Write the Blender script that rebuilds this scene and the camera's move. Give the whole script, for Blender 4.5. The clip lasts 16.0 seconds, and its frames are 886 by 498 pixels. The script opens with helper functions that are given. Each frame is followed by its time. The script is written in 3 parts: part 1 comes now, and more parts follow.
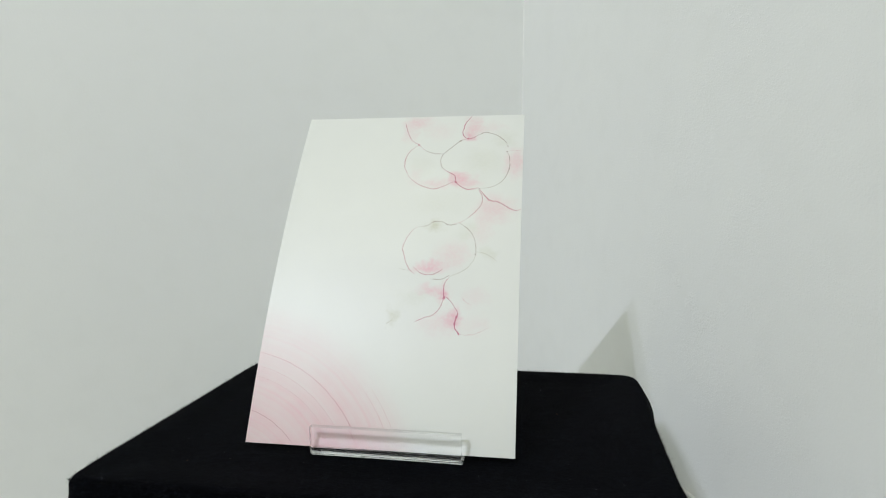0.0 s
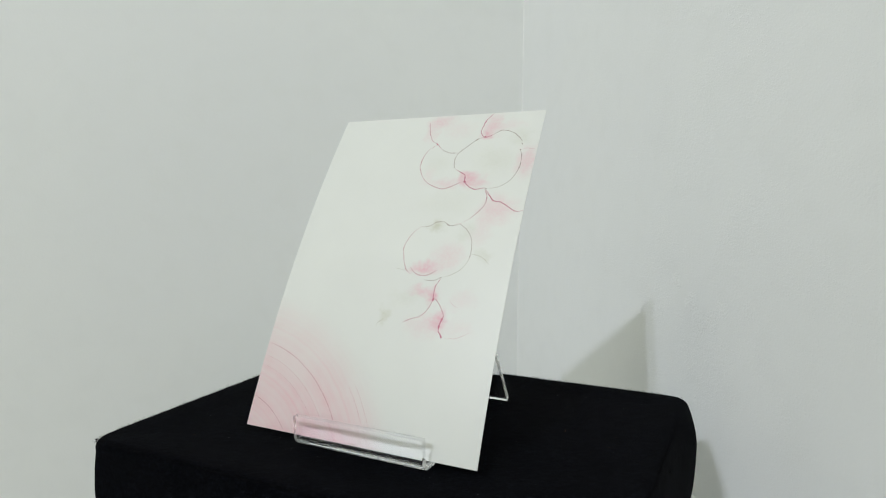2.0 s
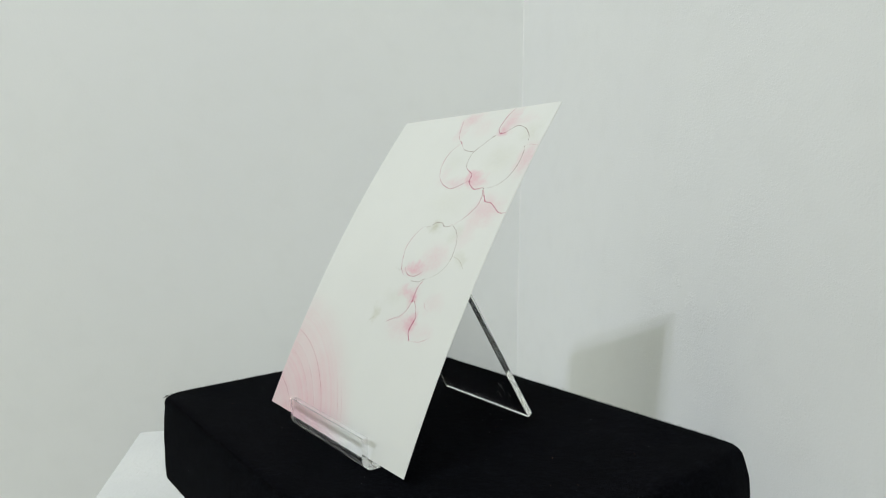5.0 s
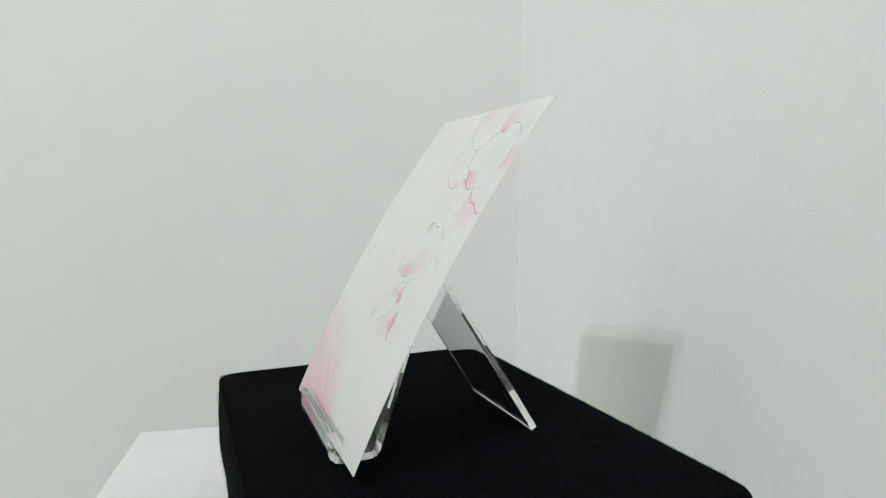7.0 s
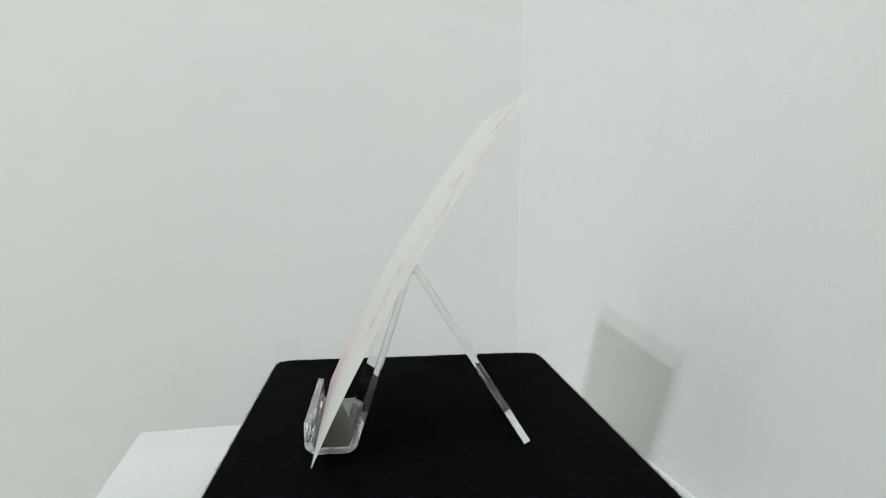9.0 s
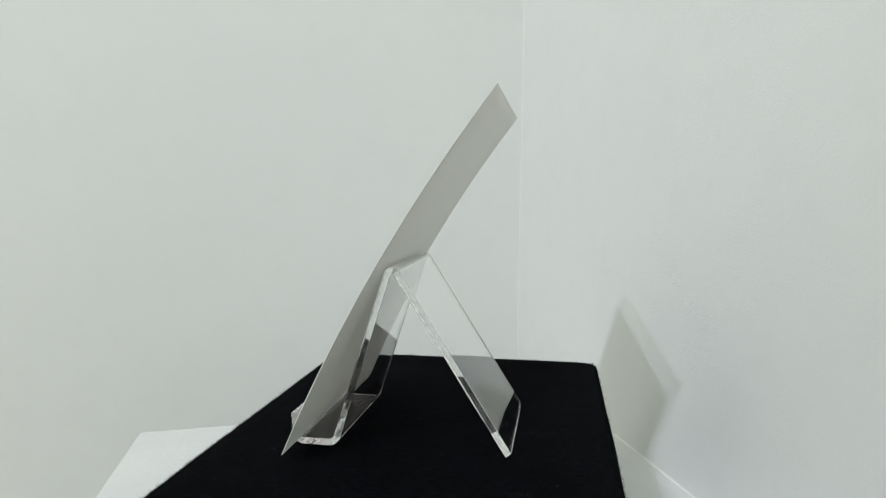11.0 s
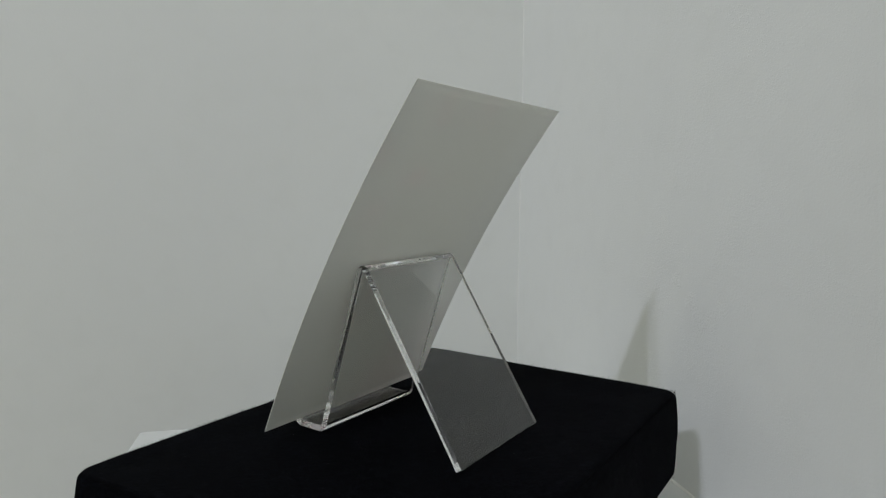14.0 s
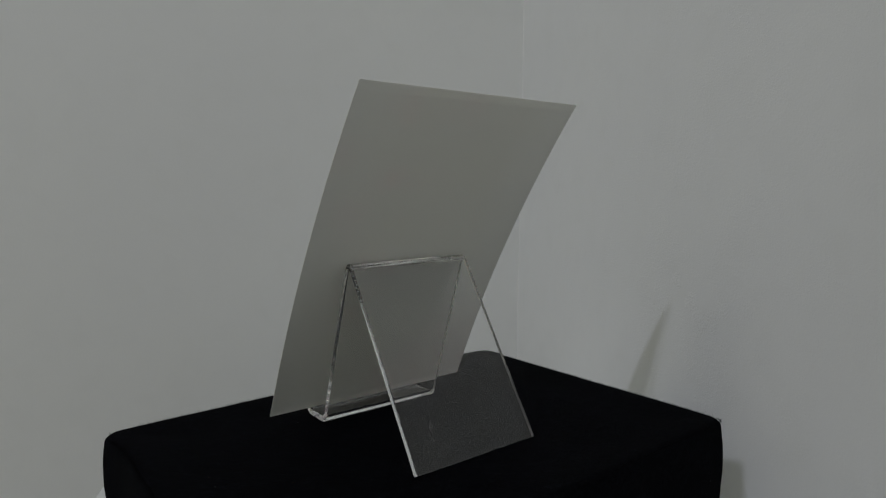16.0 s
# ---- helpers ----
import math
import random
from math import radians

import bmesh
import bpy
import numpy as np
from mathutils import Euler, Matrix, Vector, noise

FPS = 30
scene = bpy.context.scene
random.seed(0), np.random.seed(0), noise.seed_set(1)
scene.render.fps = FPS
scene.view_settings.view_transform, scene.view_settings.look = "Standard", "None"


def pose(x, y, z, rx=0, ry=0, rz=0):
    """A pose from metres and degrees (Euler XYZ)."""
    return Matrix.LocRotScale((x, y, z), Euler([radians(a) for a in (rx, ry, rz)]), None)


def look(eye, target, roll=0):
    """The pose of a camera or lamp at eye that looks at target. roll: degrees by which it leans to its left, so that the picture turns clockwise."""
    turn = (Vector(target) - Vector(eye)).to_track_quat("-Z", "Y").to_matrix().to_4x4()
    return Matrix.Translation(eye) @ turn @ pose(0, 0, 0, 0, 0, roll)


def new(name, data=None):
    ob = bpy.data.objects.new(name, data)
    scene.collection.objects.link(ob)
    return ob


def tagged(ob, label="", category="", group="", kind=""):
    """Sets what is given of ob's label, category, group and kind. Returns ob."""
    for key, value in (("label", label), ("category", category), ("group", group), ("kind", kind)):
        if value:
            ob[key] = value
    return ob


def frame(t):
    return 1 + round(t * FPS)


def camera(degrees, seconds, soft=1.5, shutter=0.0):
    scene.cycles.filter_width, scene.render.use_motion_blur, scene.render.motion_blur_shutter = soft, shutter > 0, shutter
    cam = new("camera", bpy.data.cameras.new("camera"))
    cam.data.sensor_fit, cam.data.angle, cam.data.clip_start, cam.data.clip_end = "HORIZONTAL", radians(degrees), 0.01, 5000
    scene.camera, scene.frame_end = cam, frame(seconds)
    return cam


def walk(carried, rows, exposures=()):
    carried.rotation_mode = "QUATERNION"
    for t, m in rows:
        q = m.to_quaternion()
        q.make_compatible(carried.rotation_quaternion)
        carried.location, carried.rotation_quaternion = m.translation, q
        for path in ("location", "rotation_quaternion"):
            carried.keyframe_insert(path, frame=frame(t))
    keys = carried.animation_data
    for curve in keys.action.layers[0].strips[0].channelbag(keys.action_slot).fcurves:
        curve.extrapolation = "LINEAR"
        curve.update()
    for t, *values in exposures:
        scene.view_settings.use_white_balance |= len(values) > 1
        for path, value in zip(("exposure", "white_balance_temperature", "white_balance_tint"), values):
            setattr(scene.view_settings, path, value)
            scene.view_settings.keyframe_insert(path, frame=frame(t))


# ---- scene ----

# All lengths in metres. The axis of the turntable stands at x = y = 0; the felt top lies at z = 1.
TOP = 1.0            # height of the felt-covered box's top
PLINTH = 0.934       # height of the white plinth
TURN0 = -21.36       # heading of the card's width at the start, degrees
RATE = -8.276        # turntable speed, degrees a second
WALL_X = 0.1569      # face of the right-hand wall at the height of the felt top
WALL_LEAN = 0.0152   # the wall leans outwards by this much per metre of height
WALL_Y = 0.318       # face of the back wall

# ---- camera ----
cam = camera(70.5, 16.0, soft=1.05)
EYE = (-0.0389, -0.2495, 1.0956)
STAND_STILL = look(EYE, (0.1702, 0.7239, 1.0026), -0.31)
walk(cam, [(0, STAND_STILL), (16, STAND_STILL)],
     exposures=[(0, -0.04, 6500, 10), (2.0, -0.08, 6500, 10), (4.0, -0.05, 6500, 10), (7.0, 0.03, 6500, 10), (9.0, 0.03, 6500, 10), (11.5, -0.03, 6500, 10), (12.0, -0.13, 6500, 10), (12.5, -0.27, 6500, 10), (13.5, -0.48, 6500, 11.5),
                (14.5, -0.77, 6500, 13), (15.0, -0.88, 6500, 13.5), (15.5, -1.06, 6500, 14.5), (16.0, -1.26, 6500, 15)])

# clear acrylic needs many reflections inside before light leaves it
scene.cycles.max_bounces, scene.cycles.glossy_bounces, scene.cycles.transmission_bounces = 48, 40, 40
scene.cycles.caustics_refractive = scene.cycles.caustics_reflective = True

# ---- world and lights ----
world = bpy.data.worlds.new("room_air")
scene.world = world
world.use_nodes = True
world.node_tree.nodes["Background"].inputs[0].default_value = (0.8, 0.85, 0.9, 1)
world.node_tree.nodes["Background"].inputs[1].default_value = 0.05

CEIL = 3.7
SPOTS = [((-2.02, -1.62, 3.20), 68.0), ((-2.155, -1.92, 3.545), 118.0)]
# the panels are added out of view, only to give soft fill from above
FILL_PANELS = [(-1.1, -0.9, 12.7), (-1.1, -2.9, 12.7), (-3.0, -0.9, 12.7), (-3.0, -2.9, 12.7)]
SPOT_COLOR, FILL_COLOR = (0.895, 0.95, 1.115), (0.985, 1.0, 0.81)


# ---- materials ----
class Nodes:
    """Small helper that strings shader nodes together."""

    def __init__(self, name):
        self.mat = bpy.data.materials.new(name)
        self.mat.use_nodes = True
        self.t = self.mat.node_tree
        self.bsdf = self.t.nodes["Principled BSDF"]

    def add(self, kind, **props):
        n = self.t.nodes.new(kind)
        for k, v in props.items():
            setattr(n, k, v)
        return n

    def link(self, a, b):
        self.t.links.new(a, b)

    def put(self, socket, value):
        self.bsdf.inputs[socket].default_value = value

    def noise(self, vec, scale, detail=3, rough=0.5):
        n = self.add("ShaderNodeTexNoise")
        n.inputs["Scale"].default_value, n.inputs["Detail"].default_value, n.inputs["Roughness"].default_value = scale, detail, rough
        if vec is not None:
            self.link(vec, n.inputs["Vector"])
        return n.outputs[0]

    def math(self, op, a, b=None, c=None, clamp=False):
        n = self.add("ShaderNodeMath", operation=op, use_clamp=clamp)
        for i, v in enumerate((a, b, c)):
            if v is None:
                continue
            if isinstance(v, (int, float)):
                n.inputs[i].default_value = v
            else:
                self.link(v, n.inputs[i])
        return n.outputs[0]

    def span(self, v, a, b, c, d, smooth=True):
        n = self.add("ShaderNodeMapRange", interpolation_type="SMOOTHSTEP" if smooth else "LINEAR")
        self.link(v, n.inputs[0])
        for i, x in enumerate((a, b, c, d)):
            n.inputs[i + 1].default_value = x
        return n.outputs[0]

    def mix(self, fac, a, b):
        n = self.add("ShaderNodeMix", data_type="RGBA")
        for i, v in ((0, fac), (6, a), (7, b)):
            if isinstance(v, (int, float)):
                n.inputs[i].default_value = v
            elif isinstance(v, tuple):
                n.inputs[i].default_value = (*v, 1)
            else:
                self.link(v, n.inputs[i])
        return n.outputs[2]

    def bump(self, height, strength, distance):
        n = self.add("ShaderNodeBump")
        n.inputs["Strength"].default_value, n.inputs["Distance"].default_value = strength, distance
        self.link(height, n.inputs["Height"])
        self.link(n.outputs[0], self.bsdf.inputs["Normal"])
        return n


def paint_material(name, base, stain, rough, fine, grain, patch=None):
    """Wall paint: soft stains, roller stipple, and at one place a rough filler patch."""
    n = Nodes(name)
    co = n.add("ShaderNodeTexCoord").outputs["Object"]
    big = n.noise(co, 3.0, 4)
    mid = n.noise(co, 45.0, 3)
    c = n.mix(n.span(big, 0.35, 0.7, 0, 1), base, stain)
    c = n.mix(n.span(mid, 0.45, 0.75, 0, 0.35), c, tuple(x * 0.95 for x in base))
    n.link(c, n.bsdf.inputs["Base Color"])
    n.put("Roughness", rough)
    h = n.noise(co, grain, 4, 0.55)
    h = n.math("MULTIPLY_ADD", n.noise(co, grain * 0.3, 2), 0.5, h)
    if patch:
        # sparse hard specks in the roller stipple, thicker in some stretches
        speck = n.span(n.noise(co, 1150, 2, 0.5), 0.56, 0.72, 0, 1)
        h = n.math("MULTIPLY_ADD", n.math("MULTIPLY", speck, n.span(n.noise(co, 22, 3), 0.42, 0.66, 0.15, 1.0)), 1.2, h)
        # crusts of filler left on the wall, ragged, with stipple that comes and goes between them
        h = n.math("MULTIPLY", h, n.span(n.noise(co, 28, 3), 0.45, 0.68, 0.6, 1.7))
        wob = n.add("ShaderNodeTexNoise")
        wob.inputs["Scale"].default_value = 110
        n.link(co, wob.inputs["Vector"])
        sh = n.add("ShaderNodeVectorMath", operation="MULTIPLY_ADD")
        n.link(wob.outputs[1], sh.inputs[0])
        sh.inputs[1].default_value = (0.009, 0.009, 0.009)
        n.link(co, sh.inputs[2])
        rag = n.span(n.noise(co, 800, 3, 0.6), 0.42, 0.6, 0, 1)
        for x, y, z, size, amount in patch:
            d = n.add("ShaderNodeVectorMath", operation="DISTANCE")
            n.link(sh.outputs[0], d.inputs[0])
            d.inputs[1].default_value = (x + 0.0045, y + 0.0045, z + 0.0045)
            mask = n.span(d.outputs[1], size * 0.2, size, amount, 0)
            h = n.math("MULTIPLY_ADD", mask, rag, h)
    n.bump(h, fine, 0.0006)
    return n.mat


def plinth_material():
    """Thick white gloss paint with brush drag and small ridges."""
    n = Nodes("plinth_brushed_paint")
    co = n.add("ShaderNodeTexCoord").outputs["Object"]
    n.link(n.mix(n.span(n.noise(co, 18, 4), 0.35, 0.7, 0, 1), (0.715, 0.73, 0.735), (0.68, 0.695, 0.705)), n.bsdf.inputs["Base Color"])
    n.put("Roughness", 0.5)
    mp = n.add("ShaderNodeMapping")
    mp.inputs["Rotation"].default_value = (0, 0, 0.7)
    mp.inputs["Scale"].default_value = (1.0, 0.3, 1.0)
    n.link(co, mp.inputs["Vector"])
    drag = n.noise(mp.outputs[0], 240, 4, 0.6)
    crust = n.math("POWER", n.noise(co, 150, 5, 0.65), 3.0)
    crust = n.math("MULTIPLY", crust, n.span(n.noise(co, 26, 3), 0.45, 0.62, 0.8, 3.2))
    h = n.math("MULTIPLY_ADD", crust, 2.5, n.math("MULTIPLY_ADD", n.noise(co, 600, 3), 0.4, drag))
    n.bump(h, 0.32, 0.0006)
    return n.mat


WALL_BACK = paint_material("wall_paint_smooth", (0.79, 0.805, 0.79), (0.775, 0.79, 0.785), 0.6, 0.10, 500)
WALL_RIGHT = paint_material("wall_paint_stippled", (0.82, 0.835, 0.825), (0.81, 0.825, 0.825), 0.55, 0.24, 760,
                            [(0.1575, 0.0352, 1.0252, 0.008, 9.0), (0.1577, 0.0558, 1.0462, 0.006, 4.0), (0.1577, 0.0420, 1.0362, 0.006, 5.0), (0.1576, 0.0250, 1.0300, 0.007, 3.0), (0.1577, 0.0180, 1.0370, 0.007, 2.0), (0.1576, -0.0028, 1.0400, 0.006, 2.5)])
WALL_FAR = paint_material("wall_paint_room", (0.80, 0.80, 0.79), (0.77, 0.775, 0.77), 0.7, 0.2, 300)
PLINTH_PAINT = plinth_material()
# pale blue and bright, so that reflections in the acrylic come out cool
CEILING_BOUNCE = paint_material("ceiling_cool_bounce", (0.84, 0.885, 0.94), (0.82, 0.865, 0.92), 0.8, 0.02, 60)


def floor_material():
    n = Nodes("grey_floor")
    co = n.add("ShaderNodeTexCoord").outputs["Object"]
    n.link(n.mix(n.noise(co, 6, 6), (0.30, 0.29, 0.28), (0.40, 0.39, 0.37)), n.bsdf.inputs["Base Color"])
    n.put("Roughness", 0.45)
    n.bump(n.noise(co, 150, 4), 0.2, 0.001)
    return n.mat


def felt_material(name, lo, hi):
    n = Nodes(name)
    co = n.add("ShaderNodeTexCoord").outputs["Object"]
    grain = n.noise(co, 1100, 5, 0.7)
    cloud = n.noise(co, 60, 3)
    tuft = n.noise(co, 420, 4, 0.65)
    f = n.math("MULTIPLY", n.span(grain, 0.38, 0.72, 0.0, 1.0), n.span(tuft, 0.35, 0.72, 0.15, 1.0))
    c = n.mix(n.math("MULTIPLY", f, n.span(cloud, 0.3, 0.7, 0.5, 1.0)), lo, hi)
    n.link(c, n.bsdf.inputs["Base Color"])
    n.put("Roughness", 0.95)
    n.put("Specular IOR Level", 0.04)
    n.bump(n.math("MULTIPLY_ADD", cloud, 0.8, grain), 0.8, 0.0009)
    return n.mat


def plain_material(name, color, rough, metal=0.0, spec=0.5, grain=0.0):
    n = Nodes(name)
    co = n.add("ShaderNodeTexCoord").outputs["Object"]
    v = n.noise(co, 400, 3)
    n.link(n.mix(v, color, tuple(c * 0.93 for c in color)), n.bsdf.inputs["Base Color"])
    n.put("Roughness", rough)
    n.put("Metallic", metal)
    n.put("Specular IOR Level", spec)
    if grain:
        n.bump(v, grain, 0.0003)
    return n.mat


def acrylic_material():
    n = Nodes("clear_acrylic")
    n.put("Base Color", (0.997, 0.999, 0.998, 1))
    n.put("Transmission Weight", 1.0)
    n.put("IOR", 1.49)
    n.put("Roughness", 0.0)
    return n.mat


def thin_acrylic_material():
    """Inner face of the low lip: light passes nearly straight through, with a small loss at each face."""
    n = Nodes("thin_clear_acrylic")
    n.put("Base Color", (0.99, 0.995, 0.992, 1))
    n.put("Transmission Weight", 1.0)
    n.put("IOR", 1.49)
    n.put("Roughness", 0.0)
    clear = n.add("ShaderNodeBsdfTransparent")
    mx = n.add("ShaderNodeMixShader")
    mx.inputs[0].default_value = 0.87
    n.link(n.bsdf.outputs[0], mx.inputs[1])
    n.link(clear.outputs[0], mx.inputs[2])
    n.link(mx.outputs[0], n.t.nodes["Material Output"].inputs["Surface"])
    return n.mat


def rim_material(name, low, high, rough):
    """Cut and bent rims: sawn haze, plus a white share standing in for edge glow."""
    n = Nodes(name)
    co = n.add("ShaderNodeTexCoord").outputs["Object"]
    haze = n.noise(co, 160, 4, 0.6)
    n.put("Base Color", (0.98, 0.99, 0.985, 1))
    n.link(n.span(haze, 0.3, 0.7, low, high), n.bsdf.inputs["Transmission Weight"])
    n.put("IOR", 1.49)
    n.put("Roughness", rough)
    return n.mat


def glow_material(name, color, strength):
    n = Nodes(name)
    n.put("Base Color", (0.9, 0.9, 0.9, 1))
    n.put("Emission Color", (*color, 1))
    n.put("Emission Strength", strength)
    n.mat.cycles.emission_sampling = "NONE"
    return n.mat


PAPER = (0.812, 0.828, 0.805)
PINK, ROSE, OLIVE = (0.80, 0.37, 0.48), (0.74, 0.20, 0.35), (0.50, 0.50, 0.36)
# soft washes of the print: centre and radii in millimetres from the card's lower left corner, colour, strength
WASHES = [
    (52, 144, 8, 4.5, PINK, 0.30), (49, 138, 4, 7, PINK, 0.16), (62, 139, 8, 6, PINK, 0.10),
    (78, 141, 5, 8, PINK, 0.34), (75.5, 136, 2.8, 3.2, ROSE, 0.36), (86, 140, 7, 4, PINK, 0.12),
    (72.5, 112.5, 4.5, 4, PINK, 0.50), (77, 110, 6, 4, PINK, 0.32), (63, 110, 8, 4, PINK, 0.22),
    (54, 114, 4, 6, PINK, 0.10), (97, 121, 5.5, 9, PINK, 0.32), (89, 97, 9, 8, PINK, 0.27),
    (84, 88, 5, 9, PINK, 0.12), (83, 121, 11, 9, OLIVE, 0.09), (57, 121, 7, 6, OLIVE, 0.05),
    (92, 133, 6, 5, OLIVE, 0.09), (66, 100, 16, 8, OLIVE, 0.05), (65, 89, 4.5, 3, OLIVE, 0.30),
    (78, 86, 5, 4, OLIVE, 0.10), (64.5, 70, 8, 3.6, PINK, 0.50), (73, 76, 8, 8, PINK, 0.20),
    (66, 60.5, 8, 3, PINK, 0.36), (70.5, 58, 2.6, 2.8, ROSE, 0.50), (75, 50, 3.6, 5.5, ROSE, 0.42),
    (70, 47, 10, 6, PINK, 0.18), (83, 58, 6, 5, PINK, 0.11), (84, 47, 7, 5, PINK, 0.10),
    (52, 50, 3.2, 4.5, OLIVE, 0.20), (60, 57, 10, 4, OLIVE, 0.07), (88, 77, 4, 3, OLIVE, 0.12)]
ARC_CENTRE = (-10.0, -25.0)


def through_paper(n, share, color):
    """Let a share of the light scatter through the sheet."""
    out = n.t.nodes["Material Output"]
    tr = n.add("ShaderNodeBsdfTranslucent")
    tr.inputs["Color"].default_value = (*color, 1)
    mx = n.add("ShaderNodeMixShader")
    mx.inputs[0].default_value = share
    n.link(n.bsdf.outputs[0], mx.inputs[1])
    n.link(tr.outputs[0], mx.inputs[2])
    n.link(mx.outputs[0], out.inputs["Surface"])


def back_material():
    n = Nodes("uncoated_card_back")
    uv = n.add("ShaderNodeTexCoord").outputs["UV"]
    v = n.noise(uv, 1.3, 4)
    n.link(n.mix(v, (0.93, 0.93, 0.90), (0.90, 0.90, 0.865)), n.bsdf.inputs["Base Color"])
    n.put("Roughness", 0.75)
    n.put("Specular IOR Level", 0.25)
    n.bump(v, 0.03, 0.0003)
    through_paper(n, 0.42, (0.93, 0.93, 0.89))
    return n.mat


def print_material():
    """Front of the card: satin paper with watercolour washes and brushed rose arcs in the lower corner."""
    n = Nodes("printed_satin_card")
    uv = n.add("ShaderNodeTexCoord").outputs["UV"]
    wob = n.add("ShaderNodeTexNoise")
    wob.inputs["Scale"].default_value, wob.inputs["Detail"].default_value = 0.22, 5
    n.link(uv, wob.inputs["Vector"])
    off = n.add("ShaderNodeVectorMath", operation="SUBTRACT")
    n.link(wob.outputs[1], off.inputs[0])
    off.inputs[1].default_value = (0.5, 0.5, 0.5)
    sh = n.add("ShaderNodeVectorMath", operation="MULTIPLY_ADD")
    n.link(off.outputs[0], sh.inputs[0])
    sh.inputs[1].default_value = (9, 9, 0)
    n.link(uv, sh.inputs[2])
    fine = n.noise(uv, 0.9, 4)
    color = n.mix(n.span(n.noise(uv, 0.05, 2), 0.3, 0.7, 0, 1), PAPER, tuple(c * 0.985 for c in PAPER))
    for cx, cy, rx, ry, tint, k in WASHES:
        d = n.add("ShaderNodeVectorMath", operation="SUBTRACT")
        n.link(sh.outputs[0], d.inputs[0])
        d.inputs[1].default_value = (cx, cy, 0)
        e = n.add("ShaderNodeVectorMath", operation="MULTIPLY")
        n.link(d.outputs[0], e.inputs[0])
        e.inputs[1].default_value = (1 / (rx * 1.25), 1 / (ry * 1.25), 0)
        ln = n.add("ShaderNodeVectorMath", operation="LENGTH")
        n.link(e.outputs[0], ln.inputs[0])
        m = n.span(ln.outputs[1], 0.0, 1.0, k * (2.2 if tint is OLIVE else 1.4), 0.0)
        m = n.math("MULTIPLY", m, n.span(fine, 0.25, 0.7, 0.65, 1.1))
        color = n.mix(m, color, tint)
    d = n.add("ShaderNodeVectorMath", operation="DISTANCE")
    sh2 = n.add("ShaderNodeVectorMath", operation="MULTIPLY_ADD")
    n.link(off.outputs[0], sh2.inputs[0])
    sh2.inputs[1].default_value = (1.2, 1.2, 0)
    n.link(uv, sh2.inputs[2])
    n.link(sh2.outputs[0], d.inputs[0])
    d.inputs[1].default_value = (*ARC_CENTRE, 0)
    r = d.outputs[1]
    ring = n.add("ShaderNodeTexNoise", noise_dimensions="1D")
    ring.inputs["Scale"].default_value, ring.inputs["Detail"].default_value = 0.55, 6
    n.link(r, ring.inputs["W"])
    broad = n.add("ShaderNodeTexNoise", noise_dimensions="1D")
    broad.inputs["Scale"].default_value, broad.inputs["Detail"].default_value = 0.13, 2
    n.link(r, broad.inputs["W"])
    cover = n.span(r, 60, 83, 0.40, 0.0)
    sep = n.add("ShaderNodeSeparateXYZ")
    n.link(uv, sep.inputs[0])
    cover = n.math("MULTIPLY", cover, n.span(sep.outputs[1], 0.0, 36.0, 1.25, 0.7))
    cover = n.math("MULTIPLY", cover, n.span(ring.outputs[0], 0.3, 0.7, 0.88, 1.10))
    cover = n.math("MULTIPLY", cover, n.span(broad.outputs[0], 0.3, 0.7, 0.85, 1.12))
    cover = n.math("MULTIPLY", cover, n.span(n.noise(uv, 0.06, 3), 0.3, 0.65, 0.75, 1.1))
    color = n.mix(cover, color, (0.80, 0.30, 0.40))
    n.link(color, n.bsdf.inputs["Base Color"])
    n.put("Roughness", 0.39)
    n.put("Specular IOR Level", 0.66)
    n.bump(n.noise(uv, 2.5, 4), 0.05, 0.0003)
    through_paper(n, 0.24, (0.86, 0.86, 0.82))
    return n.mat


FLOOR = floor_material()
FELT = felt_material("black_felt", (0.0006, 0.0008, 0.0015), (0.0090, 0.0104, 0.0158))
FUZZ = felt_material("felt_fibre", (0.005, 0.005, 0.006), (0.014, 0.014, 0.016))
LINT = plain_material("pale_lint", (0.20, 0.20, 0.195), 0.9)
LINT_WARM = plain_material("rusty_lint", (0.17, 0.085, 0.045), 0.9)
ACRYLIC, THIN = acrylic_material(), thin_acrylic_material()
SAWN, SIDE = rim_material("sawn_acrylic_end", 0.80, 0.93, 0.0), rim_material("polished_rim_glow", 0.90, 0.98, 0.0)
# white share on fold and foot takes the place of missing spot glints
BENT_GLINT = rim_material("bent_acrylic_glint", 0.62, 0.9, 0.0)
SCUFF = plain_material("white_scuff", (0.4, 0.4, 0.4), 0.8)
PRINT = print_material()
CARD_BACK = back_material()
INK_ARC = plain_material("arc_ink", (0.55, 0.28, 0.31), 0.3, spec=0.9)
INK_ROSE = plain_material("rose_ink", (0.47, 0.085, 0.175), 0.3, spec=0.9)
INK_PALE = plain_material("pale_rose_ink", (0.50, 0.205, 0.255), 0.3, spec=0.9)
INK_TINT = plain_material("faint_rose_ink", (0.66, 0.44, 0.46), 0.3, spec=0.9)
INK_TAUPE = plain_material("taupe_ink", (0.33, 0.25, 0.215), 0.3, spec=0.9)
INK_OLIVE = plain_material("pale_olive_ink", (0.42, 0.39, 0.29), 0.3, spec=0.9)
DISC = plain_material("black_plastic", (0.02, 0.02, 0.02), 0.4)
# glow of the added ceiling panels, also mirrored in the acrylic
FILL_GLOW = glow_material("fill_glow", FILL_COLOR, 1.0)
FIXTURE = plain_material("white_enamel", (0.75, 0.75, 0.75), 0.4)
CAULK = plain_material("white_caulk", (0.83, 0.84, 0.83), 0.5)


